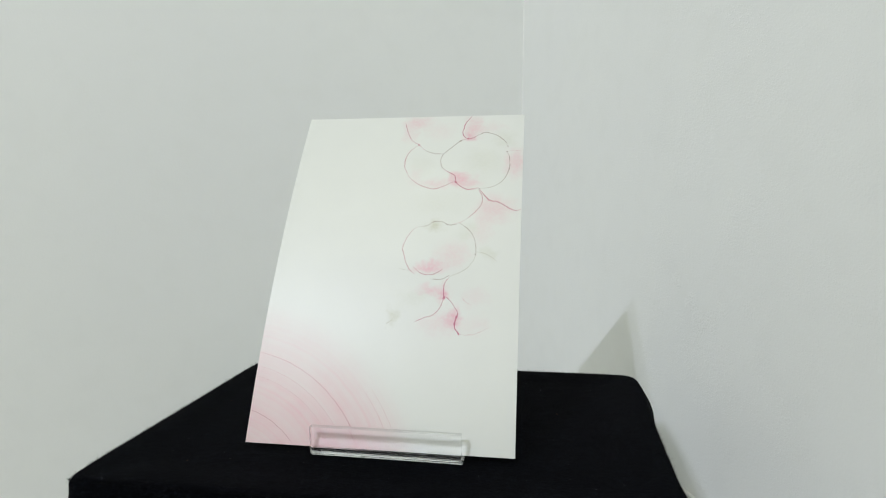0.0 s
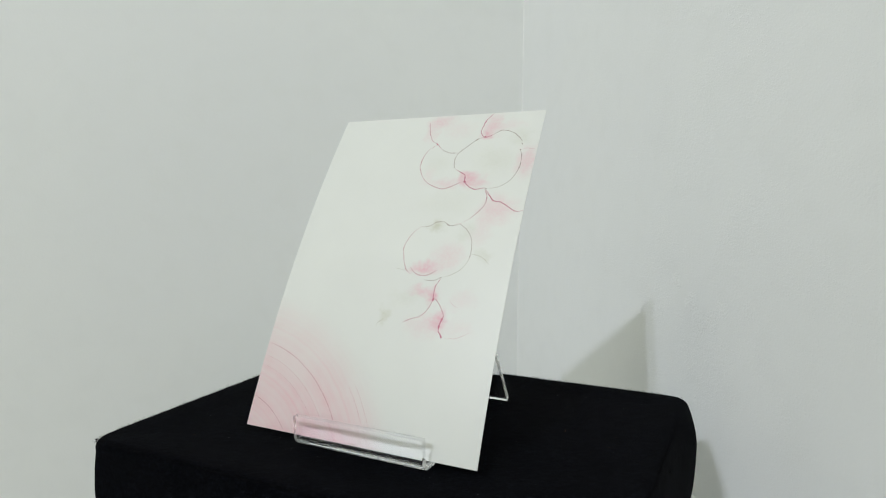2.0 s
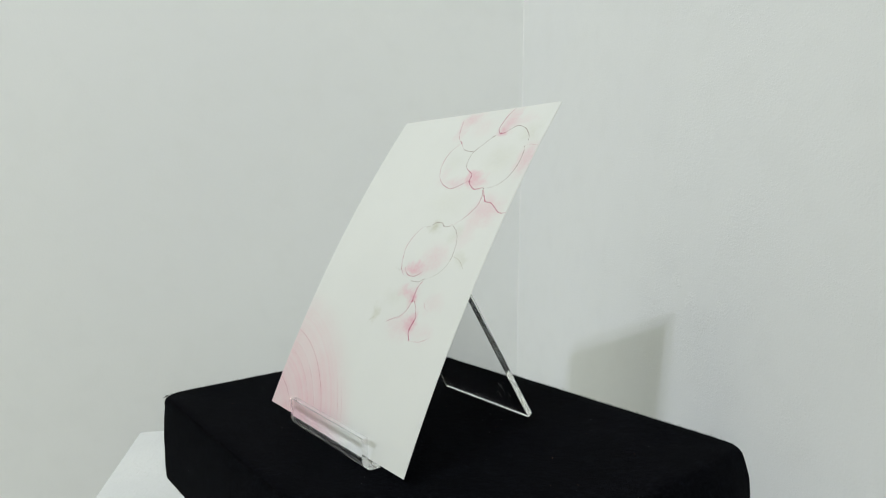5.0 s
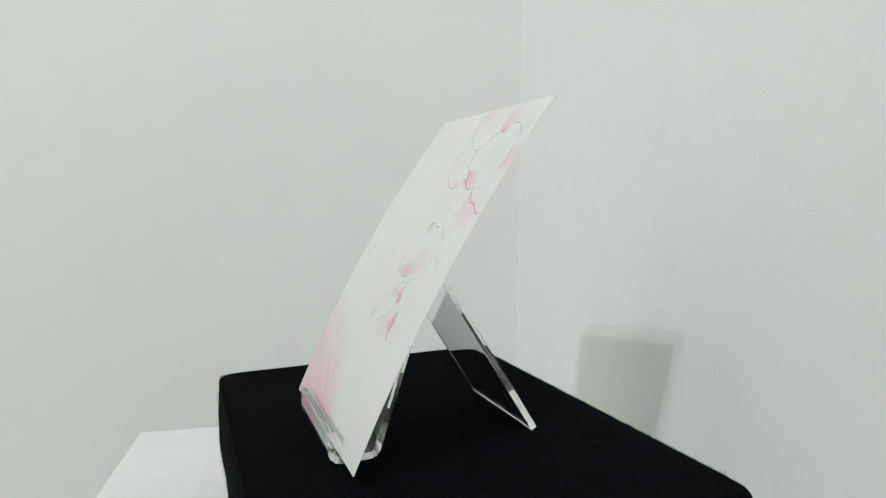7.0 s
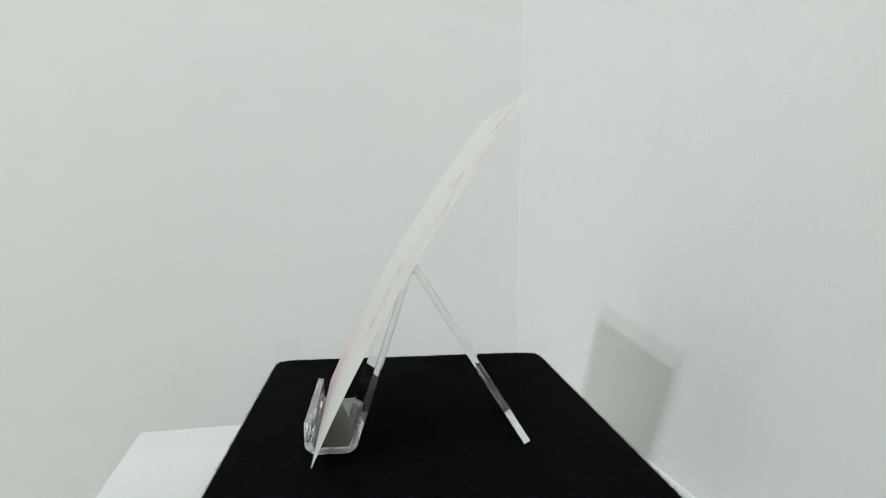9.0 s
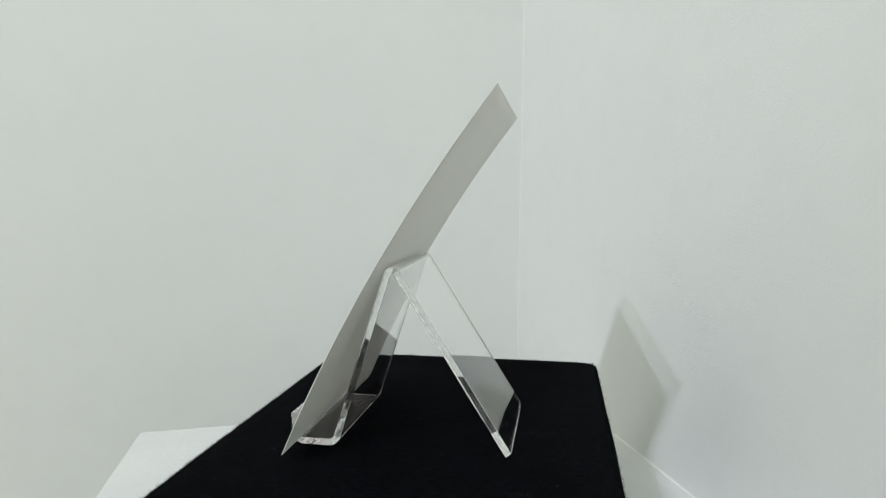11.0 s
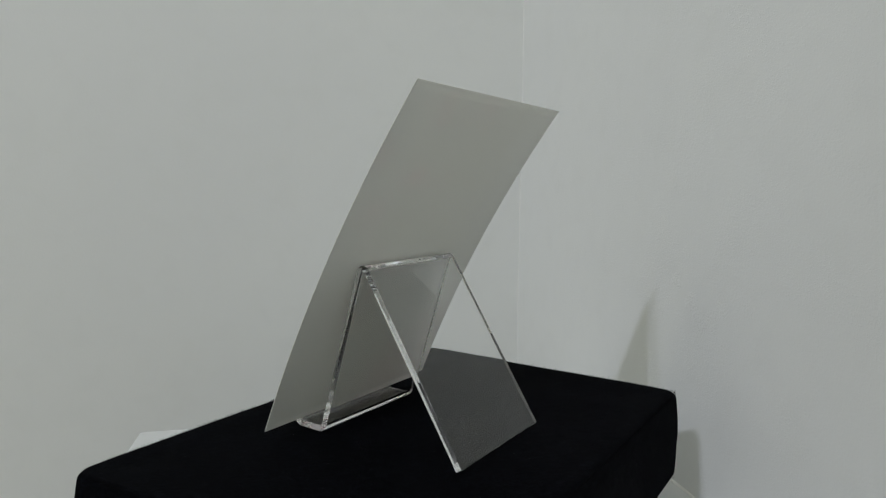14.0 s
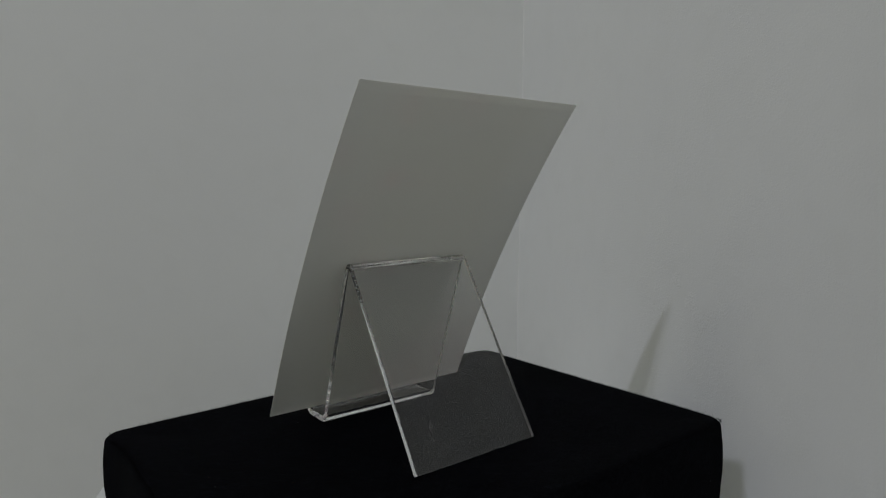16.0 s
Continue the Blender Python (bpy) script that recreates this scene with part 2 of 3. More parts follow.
# ---- building helpers ----
def part(name, bm, material, parent, label="", smooth=False):
    me = bpy.data.meshes.new(name)
    bm.normal_update()
    bm.to_mesh(me)
    bm.free()
    me.materials.append(material)
    if smooth:
        me.polygons.foreach_set("use_smooth", [True] * len(me.polygons))
    ob = new(name, me)
    if parent:
        ob.parent = parent
    if label:
        tagged(ob, label)
    return ob


def box_bm(x0, x1, y0, y1, z0, z1, bevel=0.0, seg=2):
    bm = bmesh.new()
    bmesh.ops.create_cube(bm, size=1)
    for v in bm.verts:
        v.co = Vector(((x0 + x1) / 2 + v.co.x * (x1 - x0), (y0 + y1) / 2 + v.co.y * (y1 - y0), (z0 + z1) / 2 + v.co.z * (z1 - z0)))
    if bevel:
        bmesh.ops.bevel(bm, geom=list(bm.edges), offset=bevel, segments=seg, profile=0.5, affect="EDGES")
    return bm


def tube_bm(rings, caps=True):
    """Skin a list of closed rings of equal length."""
    bm = bmesh.new()
    vs = [[bm.verts.new(p) for p in ring] for ring in rings]
    k = len(rings[0])
    for a, b in zip(vs, vs[1:]):
        for i in range(k):
            bm.faces.new((a[i], a[(i + 1) % k], b[(i + 1) % k], b[i]))
    if caps:
        bm.faces.new(vs[0][::-1])
        bm.faces.new(vs[-1])
    return bm


def circle(r, z, k=48, x=0, y=0):
    return [Vector((x + r * math.cos(2 * math.pi * i / k), y + r * math.sin(2 * math.pi * i / k), z)) for i in range(k)]


def setting(name, bm, material, label, category):
    return tagged(part(name, bm, material, None), label, category, kind="structure")


# ---- the room ----
setting("floor", box_bm(-4.3, 0.5, -4.3, 0.6, -0.1, 0.0), FLOOR, "plain grey floor of the white room", "floor")
# the ceiling is out of view: added to bounce light, tinted for cool reflections
setting("ceiling", box_bm(-4.3, 0.5, -4.3, 0.6, CEIL, CEIL + 0.1), CEILING_BOUNCE, "unseen pale blue ceiling, added to bounce cool light", "ceiling")
setting("wall_back", box_bm(-4.2, 0.45, WALL_Y, WALL_Y + 0.12, 0, CEIL), WALL_BACK, "smooth off-white painted wall behind the plinth", "wall")
def wall_x(z):
    """The face of the right-hand wall: upright behind the plinth, leaning above it."""
    return WALL_X + WALL_LEAN * (max(z, PLINTH) - TOP)


bm = tube_bm([[Vector((wall_x(z), -4.2, z)), Vector((0.45, -4.2, z)), Vector((0.45, WALL_Y - 0.0005, z)), Vector((wall_x(z), WALL_Y - 0.0005, z))] for z in (0, PLINTH, CEIL)])
setting("wall_right", bm, WALL_RIGHT, "white painted wall with roller stipple and a filler patch", "wall")
# walls out of view, added to close the room and bounce its light
setting("wall_left", box_bm(-4.3, -4.2, -4.2, WALL_Y + 0.12, 0, CEIL), WALL_FAR, "unseen white wall added across the room for bounced light", "wall")
setting("wall_front", box_bm(-4.3, 0.45, -4.3, -4.2, 0, CEIL), WALL_FAR, "unseen white wall added behind the camera for bounced light", "wall")

# bead of caulk in the corner, following the lean of the wall
rings = []
for i in range(41):
    z = CEIL * i / 40
    x = wall_x(z)
    w = 0.0011 + 0.0004 * noise.noise((0, 0, z * 9))
    rings.append([Vector((x - w, WALL_Y + 0.0002, z)), Vector((x - w * 0.3, WALL_Y - w * 0.3, z)), Vector((x + 0.0002, WALL_Y - w, z)), Vector((x + 0.0004, WALL_Y + 0.0004, z))])
setting("trim", tube_bm(rings), CAULK, "thin white bead of caulk in the wall corner", "trim")


# ---- the plinth ----
def plinth():
    bm = box_bm(-0.1535, 0.1557, -0.113, 0.195, 0, PLINTH, 0.0012, 3)
    ob = part("plinth", bm, PLINTH_PAINT, None)
    # bead of caulk where the plinth top meets the wall
    rings = []
    for k in range(30):
        y = -0.112 + 0.306 * k / 29
        w = 0.0011 + 0.0004 * noise.noise((y * 60, 3, 0))
        rings.append([Vector((0.1566, y, PLINTH - 0.0002)), Vector((0.1566 - w * 1.6, y, PLINTH - 0.0002)), Vector((0.1566 - w, y, PLINTH + w * 0.5)), Vector((0.1566 - w * 0.3, y, PLINTH + w))])
    part("caulk_bead", tube_bm(rings), CAULK, ob, "thin white bead of caulk where the plinth meets the wall")
    return tagged(ob, "white painted square plinth with brush marks, against the wall", "plinth")


plinth()


# ---- what stands on the turntable: x across the card, y to its back, z from the felt top ----
def rounded_ring(cx, cy, hx, hy, rr, z, per=8, straight=14):
    """A rounded rectangle with points along its sides too; rr: the radii of its four corners."""
    pts = []
    corners = [(hx - rr[0], hy - rr[0], 0), (-hx + rr[1], hy - rr[1], 90), (-hx + rr[2], -hy + rr[2], 180), (hx - rr[3], -hy + rr[3], 270)]
    for i, (x, y, a0) in enumerate(corners):
        r = rr[i]
        for k in range(per + 1):
            a = radians(a0 + 90 * k / per)
            pts.append(Vector((cx + x + r * math.cos(a), cy + y + r * math.sin(a), z)))
        nx, ny, _ = corners[(i + 1) % 4]
        p = pts[-1]
        a1 = radians(a0 + 90)
        r2 = rr[(i + 1) % 4]
        q = Vector((cx + nx + r2 * math.cos(a1), cy + ny + r2 * math.sin(a1), z))
        for k in range(1, straight):
            pts.append(p.lerp(q, k / straight))
    return pts


BOX_C, BOX_H = (-0.0017, 0.0063), (0.1030, 0.0758)


def sag(x, y):
    """One corner of the soft box flares out and droops: shift across and down there."""
    if x < 0.02 or y > 0:
        return 0.0, 0.0
    flare = min(1.0, max(0.0, (-0.036 - y) / 0.028))
    droop = min(1.0, max(0.0, (x - 0.045) / 0.05)) * min(1.0, max(0.0, (-0.03 - y) / 0.035))
    return 0.0030 * flare ** 1.5 * min(1.0, (x - 0.02) / 0.07), 0.0006 * droop


def felt_box():
    rings = []
    ts = [(0.0014, -0.0395), (0.0004, -0.0385), (0.0001, -0.034), (0.0, -0.030), (0.0, -0.025), (-0.0002, -0.020), (-0.0001, -0.015), (0.0, -0.010), (0.0003, -0.005)]
    for k in range(7):
        a = radians(90 * k / 6)
        ts.append((0.0004 + 0.0030 * (1 - math.cos(a)), -0.0024 + 0.0030 * math.sin(a)))
    for inset, z in ((0.006, 0.0006), (0.011, 0.0002), (0.017, -0.0004), (0.024, -0.0007), (0.034, -0.0007), (0.048, -0.0007), (0.060, -0.0007), (0.070, -0.0007)):
        ts.append((inset, z))
    for inset, z in ts:
        up = min(1.0, max(0.0, (z + 0.018) / 0.018)) ** 2
        low = min(1.0, max(0.0, (-0.026 - z) / 0.012))
        rr = [max(r0 + k * up + 0.0005 * low - inset * 0.35, 0.0008) for r0, k in ((0.0065, 0.0004), (0.0065, 0.0010), (0.0065, 0.0005), (0.0060, 0.0010))]
        ring = rounded_ring(*BOX_C, BOX_H[0] - inset, BOX_H[1] - inset, rr, z)
        swell = 0.2 + 0.8 * math.sin(math.pi / 2 * min(1.0, max(0.0, -z / 0.016))) * (1 - 0.35 * min(1.0, max(0.0, (-0.024 - z) / 0.0155)))
        for p in ring:
            away = math.hypot(p.x - BOX_C[0] - BOX_H[0], p.y - BOX_C[1] - BOX_H[1] + 0.022)
            p.x += 0.0064 * max(0.0, 1 - away / 0.055) ** 1.5 * swell
            if p.x > BOX_C[0]:
                dx, dz = sag(p.x, p.y)
                p.x += dx - 0.017 * max(0.0, 0.040 - p.y) * (p.x - BOX_C[0]) / BOX_H[0]
                p.z -= dz
            lower = max(0.0, 1 - math.hypot(p.x - BOX_C[0] + BOX_H[0], p.y - BOX_C[1] + BOX_H[1]) / 0.03) * min(1.0, max(0.0, -z / 0.03))
            p += Vector((-0.00065, -0.00065, 0)) * lower
            d = noise.noise(p * 45) * 0.0006 + noise.noise(p * 300) * 0.00016
            side = Vector((p.x - BOX_C[0], p.y - BOX_C[1], 0)).normalized()
            if z < -0.003:
                p += side * (d + 0.0008 * max(0.0, 1 - ((p.x - BOX_C[0]) / 0.09) ** 2 * ((p.y - BOX_C[1]) / 0.065) ** 2))
            else:
                p.z += min(d, 0.0) * 0.6
        rings.append(ring)
    base = tagged(new("felt_covered_box"), "low box covered in fuzzy black felt, on the turntable", "display base")
    part("felt_cover", tube_bm(rings), FELT, base, smooth=True)

    def surface(rims=0.62):
        """A place on the felt and the way out of it; most on the rims."""
        k = random.random() if rims else random.uniform(0.55, 1.0)
        x, y = random.uniform(-1, 1) * BOX_H[0], random.uniform(-1, 1) * BOX_H[1]
        if k < 0.55 and rims:
            if random.random() < 0.58:
                y = math.copysign(BOX_H[1] - 0.0014, y)
                out = Vector((0, math.copysign(0.8, y), 0.8))
            else:
                x = math.copysign(BOX_H[0] - 0.0014, x)
                out = Vector((math.copysign(0.8, x), 0, 0.8))
            z = -0.0003
        elif k < (0.75 if rims else 0.8):
            z, out = -0.0006, Vector((0, 0, 1))
            x, y = x * 0.9, y * 0.87
        else:
            z = random.uniform(-0.038, -0.004)
            if random.random() < 0.58:
                y, out = math.copysign(BOX_H[1] + 0.0006, y), Vector((0, math.copysign(1, y), 0))
            else:
                x, out = math.copysign(BOX_H[0] + 0.0006, x), Vector((math.copysign(1, x), 0, 0))
        # pull in at the rounded corners
        cr = 0.0075 if x < 0 else 0.0105 if z > -0.008 else 0.008
        ex, ey = abs(x) - (BOX_H[0] - cr), abs(y) - (BOX_H[1] - cr)
        if ex > 0 and ey > 0:
            ln = math.hypot(ex, ey)
            f = min(1.0, (cr - 0.0006) / ln)
            x = math.copysign(BOX_H[0] - cr + ex * f, x)
            y = math.copysign(BOX_H[1] - cr + ey * f, y)
        if x > 0:
            dx, dz = sag(x + BOX_C[0], y + BOX_C[1])
            x += dx - 0.017 * max(0.0, 0.034 - y) * x / BOX_H[0]
            z -= dz
        return Vector((BOX_C[0] + x, BOX_C[1] + y, z)), out

    verts, faces = [], []
    for _ in range(46000):
        p, out = surface()
        ex, ey = abs(p.x - BOX_C[0]) - BOX_H[0] + 0.012, abs(p.y - BOX_C[1]) - BOX_H[1] + 0.012
        if ex > 0 and ey > 0 and random.random() < 0.8:
            continue
        d = (out.normalized() + Vector([random.gauss(0, 1.1) for _ in range(3)])).normalized()
        if d.dot(out) < 0:
            d = -d
        ln = random.uniform(0.0006, 0.0018) if random.random() < 0.97 or out.z == 0 else random.uniform(0.0016, 0.0028)
        w = random.uniform(0.000028, 0.000065)
        curl = Vector([random.gauss(0, 1.9) for _ in range(3)])
        q = p - out * 0.0002
        s = d.orthogonal().normalized()
        u = d.cross(s)
        b0 = len(verts)
        for i in range(6):
            ww = w * (1 - 0.13 * i)
            for k in range(3):
                a = 2.0944 * k
                verts.append(q + (s * math.cos(a) + u * math.sin(a)) * ww)
            q = q + d * (ln / 5)
            d = (d + curl * 0.45).normalized()
            curl += Vector([random.gauss(0, 0.5) for _ in range(3)])
        for i in range(5):
            for k in range(3):
                a, b = b0 + 3 * i + k, b0 + 3 * i + (k + 1) % 3
                faces.append((a, b, b + 3, a + 3))
    me = bpy.data.meshes.new("felt_fuzz")
    me.from_pydata(verts, [], faces)
    me.materials.append(FUZZ)
    fuzz = new("felt_fuzz", me)
    fuzz.parent = base
    tagged(fuzz, "loose black felt fibres along the rims", kind="stuff")

    # specks of lint caught in the felt
    for name, count, mat in (("lint", 170, LINT), ("lint_rust", 45, LINT_WARM)):
        bm = bmesh.new()
        for _ in range(count):
            p, out = surface(0.0)
            d = Vector([random.gauss(0, 1) for _ in range(3)]).normalized() * random.uniform(0.00006, 0.0003)
            e = out.normalized().orthogonal() * random.uniform(0.00004, 0.00012)
            c = p + out.normalized() * 0.00025
            v = [bm.verts.new(x) for x in (c - d, c + e, c + d, c - e, c + out.normalized() * 0.00008)]
            for a, b in ((0, 1), (1, 2), (2, 3), (3, 0)):
                bm.faces.new((v[a], v[b], v[4]))
        ob = part("lint", bm, mat, base)
        tagged(ob, "tiny specks of lint in the felt", kind="stuff")
    return base


def turntable():
    base = tagged(new("turntable"), "low black plastic turntable under the felt box", "turntable")
    lo = PLINTH - TOP
    part("foot_ring", tube_bm([circle(0.052, lo), circle(0.054, lo + 0.002), circle(0.054, lo + 0.010), circle(0.050, lo + 0.012)]), DISC, base)
    part("platter", tube_bm([circle(0.058, lo + 0.012), circle(0.060, lo + 0.014), circle(0.060, lo + 0.0255), circle(0.058, -0.0394)]), DISC, base)
    return base


U0, U1, THICK = -0.0279, 0.0271, 0.0026
STAND_PLACE = pose(0.0002, -0.0014, -0.0005, 0, 0, -0.6)   # the stand sits a little askew behind the card


def bend(path, radii, seg=7):
    """Round the inner corners of an open path in the y-z plane."""
    out = [Vector(path[0])]
    for i in range(1, len(path) - 1):
        a, b, c = Vector(path[i - 1]), Vector(path[i]), Vector(path[i + 1])
        u, w = (a - b).normalized(), (c - b).normalized()
        half = math.acos(max(-1, min(1, u.dot(w)))) / 2
        t = radii[i - 1] / math.tan(half)
        centre = b + (u + w).normalized() * (radii[i - 1] / math.sin(half))
        p, q = b + u * t - centre, b + w * t - centre
        ang = math.acos(max(-1, min(1, p.normalized().dot(q.normalized()))))
        for k in range(seg + 1):
            f = k / seg
            out.append(centre + (p * math.sin((1 - f) * ang) + q * math.sin(f * ang)) / math.sin(ang))
    out.append(Vector(path[-1]))
    return out


def card_stand():
    """A strip of clear acrylic bent into a lip, a foot, a sloping front and a back leg."""
    mid = bend([(-0.0368, 0.0120), (-0.0368, 0.0013), (-0.0208, 0.0013), (0.0019, 0.0699), (0.0448, 0.0010)], [0.0034, 0.0034, 0.0019])
    left, right = [], []
    for i, p in enumerate(mid):
        d = (mid[min(i + 1, len(mid) - 1)] - mid[max(i - 1, 0)]).normalized()
        nrm = Vector((-d.y, d.x))
        left.append(p + nrm * THICK / 2)
        right.append(p - nrm * THICK / 2)
    loop = left + right[::-1]
    low = min(p.y for p in loop)
    bm = bmesh.new()
    rows = []
    b = 0.00013
    for x in (U0, U1):
        rows.append([bm.verts.new((x, p.x, p.y - low)) for p in loop])
    k = len(loop)
    for i in range(k):
        bm.faces.new((rows[0][i], rows[0][(i + 1) % k], rows[1][(i + 1) % k], rows[1][i]))
    h = len(left)
    for row, flip in ((rows[0], True), (rows[1], False)):
        for i in range(h - 1):
            q = (row[i], row[i + 1], row[k - 2 - i], row[k - 1 - i])
            bm.faces.new(q if flip else q[::-1])
    bmesh.ops.recalc_face_normals(bm, faces=list(bm.faces))
    sharp = [e for e in bm.edges if len(e.link_faces) == 2 and e.calc_face_angle() > 1.2]
    bmesh.ops.bevel(bm, geom=sharp, offset=b, segments=2, profile=0.5, affect="EDGES")
    base = tagged(new("card_stand"), "clear acrylic postcard stand bent from one strip", "card stand")
    rim = []
    for f in bm.faces:
        c = f.calc_center_median()
        lip_top = c.y < -0.0340 and c.z > 0.0116
        leg_end = c.y > 0.0426 and c.z < 0.0032 and f.normal.y > -0.2 and f.normal.z < 0.3
        if abs(f.normal.x) > 0.6 or c.z > 0.0671 or lip_top or leg_end or (c.z < 0.0026 and c.y < -0.0340 and f.normal.z < 0.2):
            rim.append(f)
    edge = bm.copy()
    bm.faces.index_update()
    keep = {f.index for f in rim}
    edge.faces.ensure_lookup_table()
    bmesh.ops.delete(edge, geom=[f for i, f in enumerate(edge.faces) if i not in keep], context="FACES")
    bmesh.ops.delete(bm, geom=rim, context="FACES")
    edge.normal_update()
    kinds = []
    for f in edge.faces:
        c = f.calc_center_median()
        if abs(f.normal.x) > 0.6:
            kinds.append(2 if c.z < 0.0052 and c.y < 0 else 1)
        else:
            kinds.append(2 if c.z > 0.0671 else 1 if c.z < 0.0052 and c.y < 0 else 0)
    lip = bm.copy()
    bm.normal_update()
    front = [f.calc_center_median().y < -0.0340 and f.calc_center_median().z > 0.0045 and f.normal.y > 0.3 for f in bm.faces]
    bmesh.ops.delete(bm, geom=[f for f, k in zip(list(bm.faces), front) if k], context="FACES")
    bmesh.ops.delete(lip, geom=[f for f, k in zip(list(lip.faces), front) if not k], context="FACES")
    lip.transform(STAND_PLACE)
    part("lip_face", lip, THIN, base, "inner face of the clear lip")
    edge.transform(STAND_PLACE)
    bm.transform(STAND_PLACE)
    rims = part("cut_edge", edge, SAWN, base, "cut rims of the acrylic, hazed white for edge glow")
    rims.data.materials.append(SIDE)
    rims.data.materials.append(BENT_GLINT)
    rims.data.polygons.foreach_set("material_index", kinds)
    body = part("acrylic_strip", bm, ACRYLIC, base)
    body.visible_shadow = False
    # scuffs and dust on the back leg
    bm = bmesh.new()
    a, z = Vector((0.0035, 0.0691)), Vector((0.0464, 0.0019))
    nrm = Vector((z.y - a.y, a.x - z.x)).normalized()
    nrm = nrm if nrm.x > 0 else -nrm
    along = Vector((0, (z - a).normalized().x, (z - a).normalized().y))
    out = Vector((0, nrm.x, nrm.y))

    def streak(fu, fz, r, way, wide):
        p = a.lerp(z, fz) + nrm * 0.0001
        c = Vector((U0 + (U1 - U0) * fu, p.x, p.y))
        d = (Vector((1, 0, 0)) * math.sin(way) + along * math.cos(way)).normalized()
        e = d.cross(out)
        bm.faces.new([bm.verts.new(x) for x in (c + d * r, c + e * r * wide, c - d * r * 0.8, c - e * r * wide * 0.7)])

    for _ in range(18):
        f = random.random()
        streak(0.80 + 0.07 * f + random.gauss(0, 0.012 + 0.022 * f), 0.805 + 0.085 * f + random.gauss(0, 0.006), random.uniform(0.0005, 0.0021) * (1.1 - 0.5 * f), random.gauss(-0.55, 0.35), random.uniform(0.04, 0.13))
    for _ in range(7):
        streak(0.74 + random.gauss(0, 0.012), 0.915 + random.gauss(0, 0.008), random.uniform(0.0003, 0.0008), random.uniform(0, 3), 0.15)
    for _ in range(46):
        streak(random.uniform(0.05, 0.95), random.uniform(0.25, 0.97), random.uniform(0.00006, 0.00018), random.uniform(0, 6), 0.3)
    bm.transform(STAND_PLACE)
    part("scuff", bm, SCUFF, base, "small white scuffs and dust on the back leg")
    return base


CARD_W, CARD_L, CARD_T, SAG = 0.0998, 0.148, 0.00028, 0.0046
CARD_U = -0.0545
CARD_A, CARD_B = Vector((-0.0357, 0.0028)), Vector((0.0403, 0.1292))
CHORD = CARD_B - CARD_A
CARD_N = Vector((-CHORD.y, CHORD.x)).normalized()


def on_card(u, w, lift=0.0):
    """A place on the card's front: u and w in millimetres from its lower left corner."""
    f = w / 1000 / CARD_L
    p = CARD_A + CHORD * f + CARD_N * (SAG * 4 * f * (1 - f))
    t = CHORD + CARD_N * (SAG * 4 * (1 - 2 * f))
    nrm = Vector((-t.y, t.x)).normalized()
    p = p + nrm * lift
    return Vector((CARD_U + u / 1000, p.x, p.y))


def smooth_path(points, step=0.3):
    """A spline through a few points, walked in even small steps."""
    pts = [Vector(p) for p in points]
    ext = [pts[0] * 2 - pts[1]] + pts + [pts[-1] * 2 - pts[-2]]
    out = []
    for a, b, c, d in zip(ext, ext[1:], ext[2:], ext[3:]):
        k = max(2, int((c - b).length / step))
        for i in range(k):
            t = i / k
            out.append(0.5 * (2 * b + (c - a) * t + (2 * a - 5 * b + 4 * c - d) * t * t + (3 * b - a - 3 * c + d) * t ** 3))
    out.append(pts[-1])
    return out


def ink_line(card, points, width, mat, wobble=0.25, seed=0.0, ends=5):
    """A drawn line of uneven width, printed on the card."""
    path = smooth_path(points)
    bm = bmesh.new()
    prev = None
    for i, p in enumerate(path):
        f = i / (len(path) - 1)
        d = path[min(i + 1, len(path) - 1)] - path[max(i - 1, 0)]
        side = Vector((-d.y, d.x)).normalized()
        q = p + side * wobble * (noise.noise((p.x * 0.8, p.y * 0.8, seed)) + 0.7 * noise.noise((p.x * 1.9, p.y * 1.9, seed + 3)) + 0.25 * noise.noise((p.x * 4.5, p.y * 4.5, seed + 5)))
        taper = min(1.0, 0.25 + ends * f, 0.25 + ends * (1 - f))
        w = width * taper * (0.42 + 1.25 * abs(noise.noise((p.x * 0.55, p.y * 0.55, seed + 7))) + 0.25 * noise.noise((p.x * 2.3, p.y * 2.3, seed)))
        w = max(w * 0.66, width * 0.16)
        q1, q2 = q + side * w / 2, q - side * w / 2
        cur = [bm.verts.new(on_card(min(max(x.x, 0.05), 99.75), min(max(x.y, 0.1), 147.9), 0.00004)) for x in (q1, q2)]
        if prev:
            bm.faces.new((prev[0], prev[1], cur[1], cur[0]))
        prev = cur
    part("ink_line", bm, mat, card)


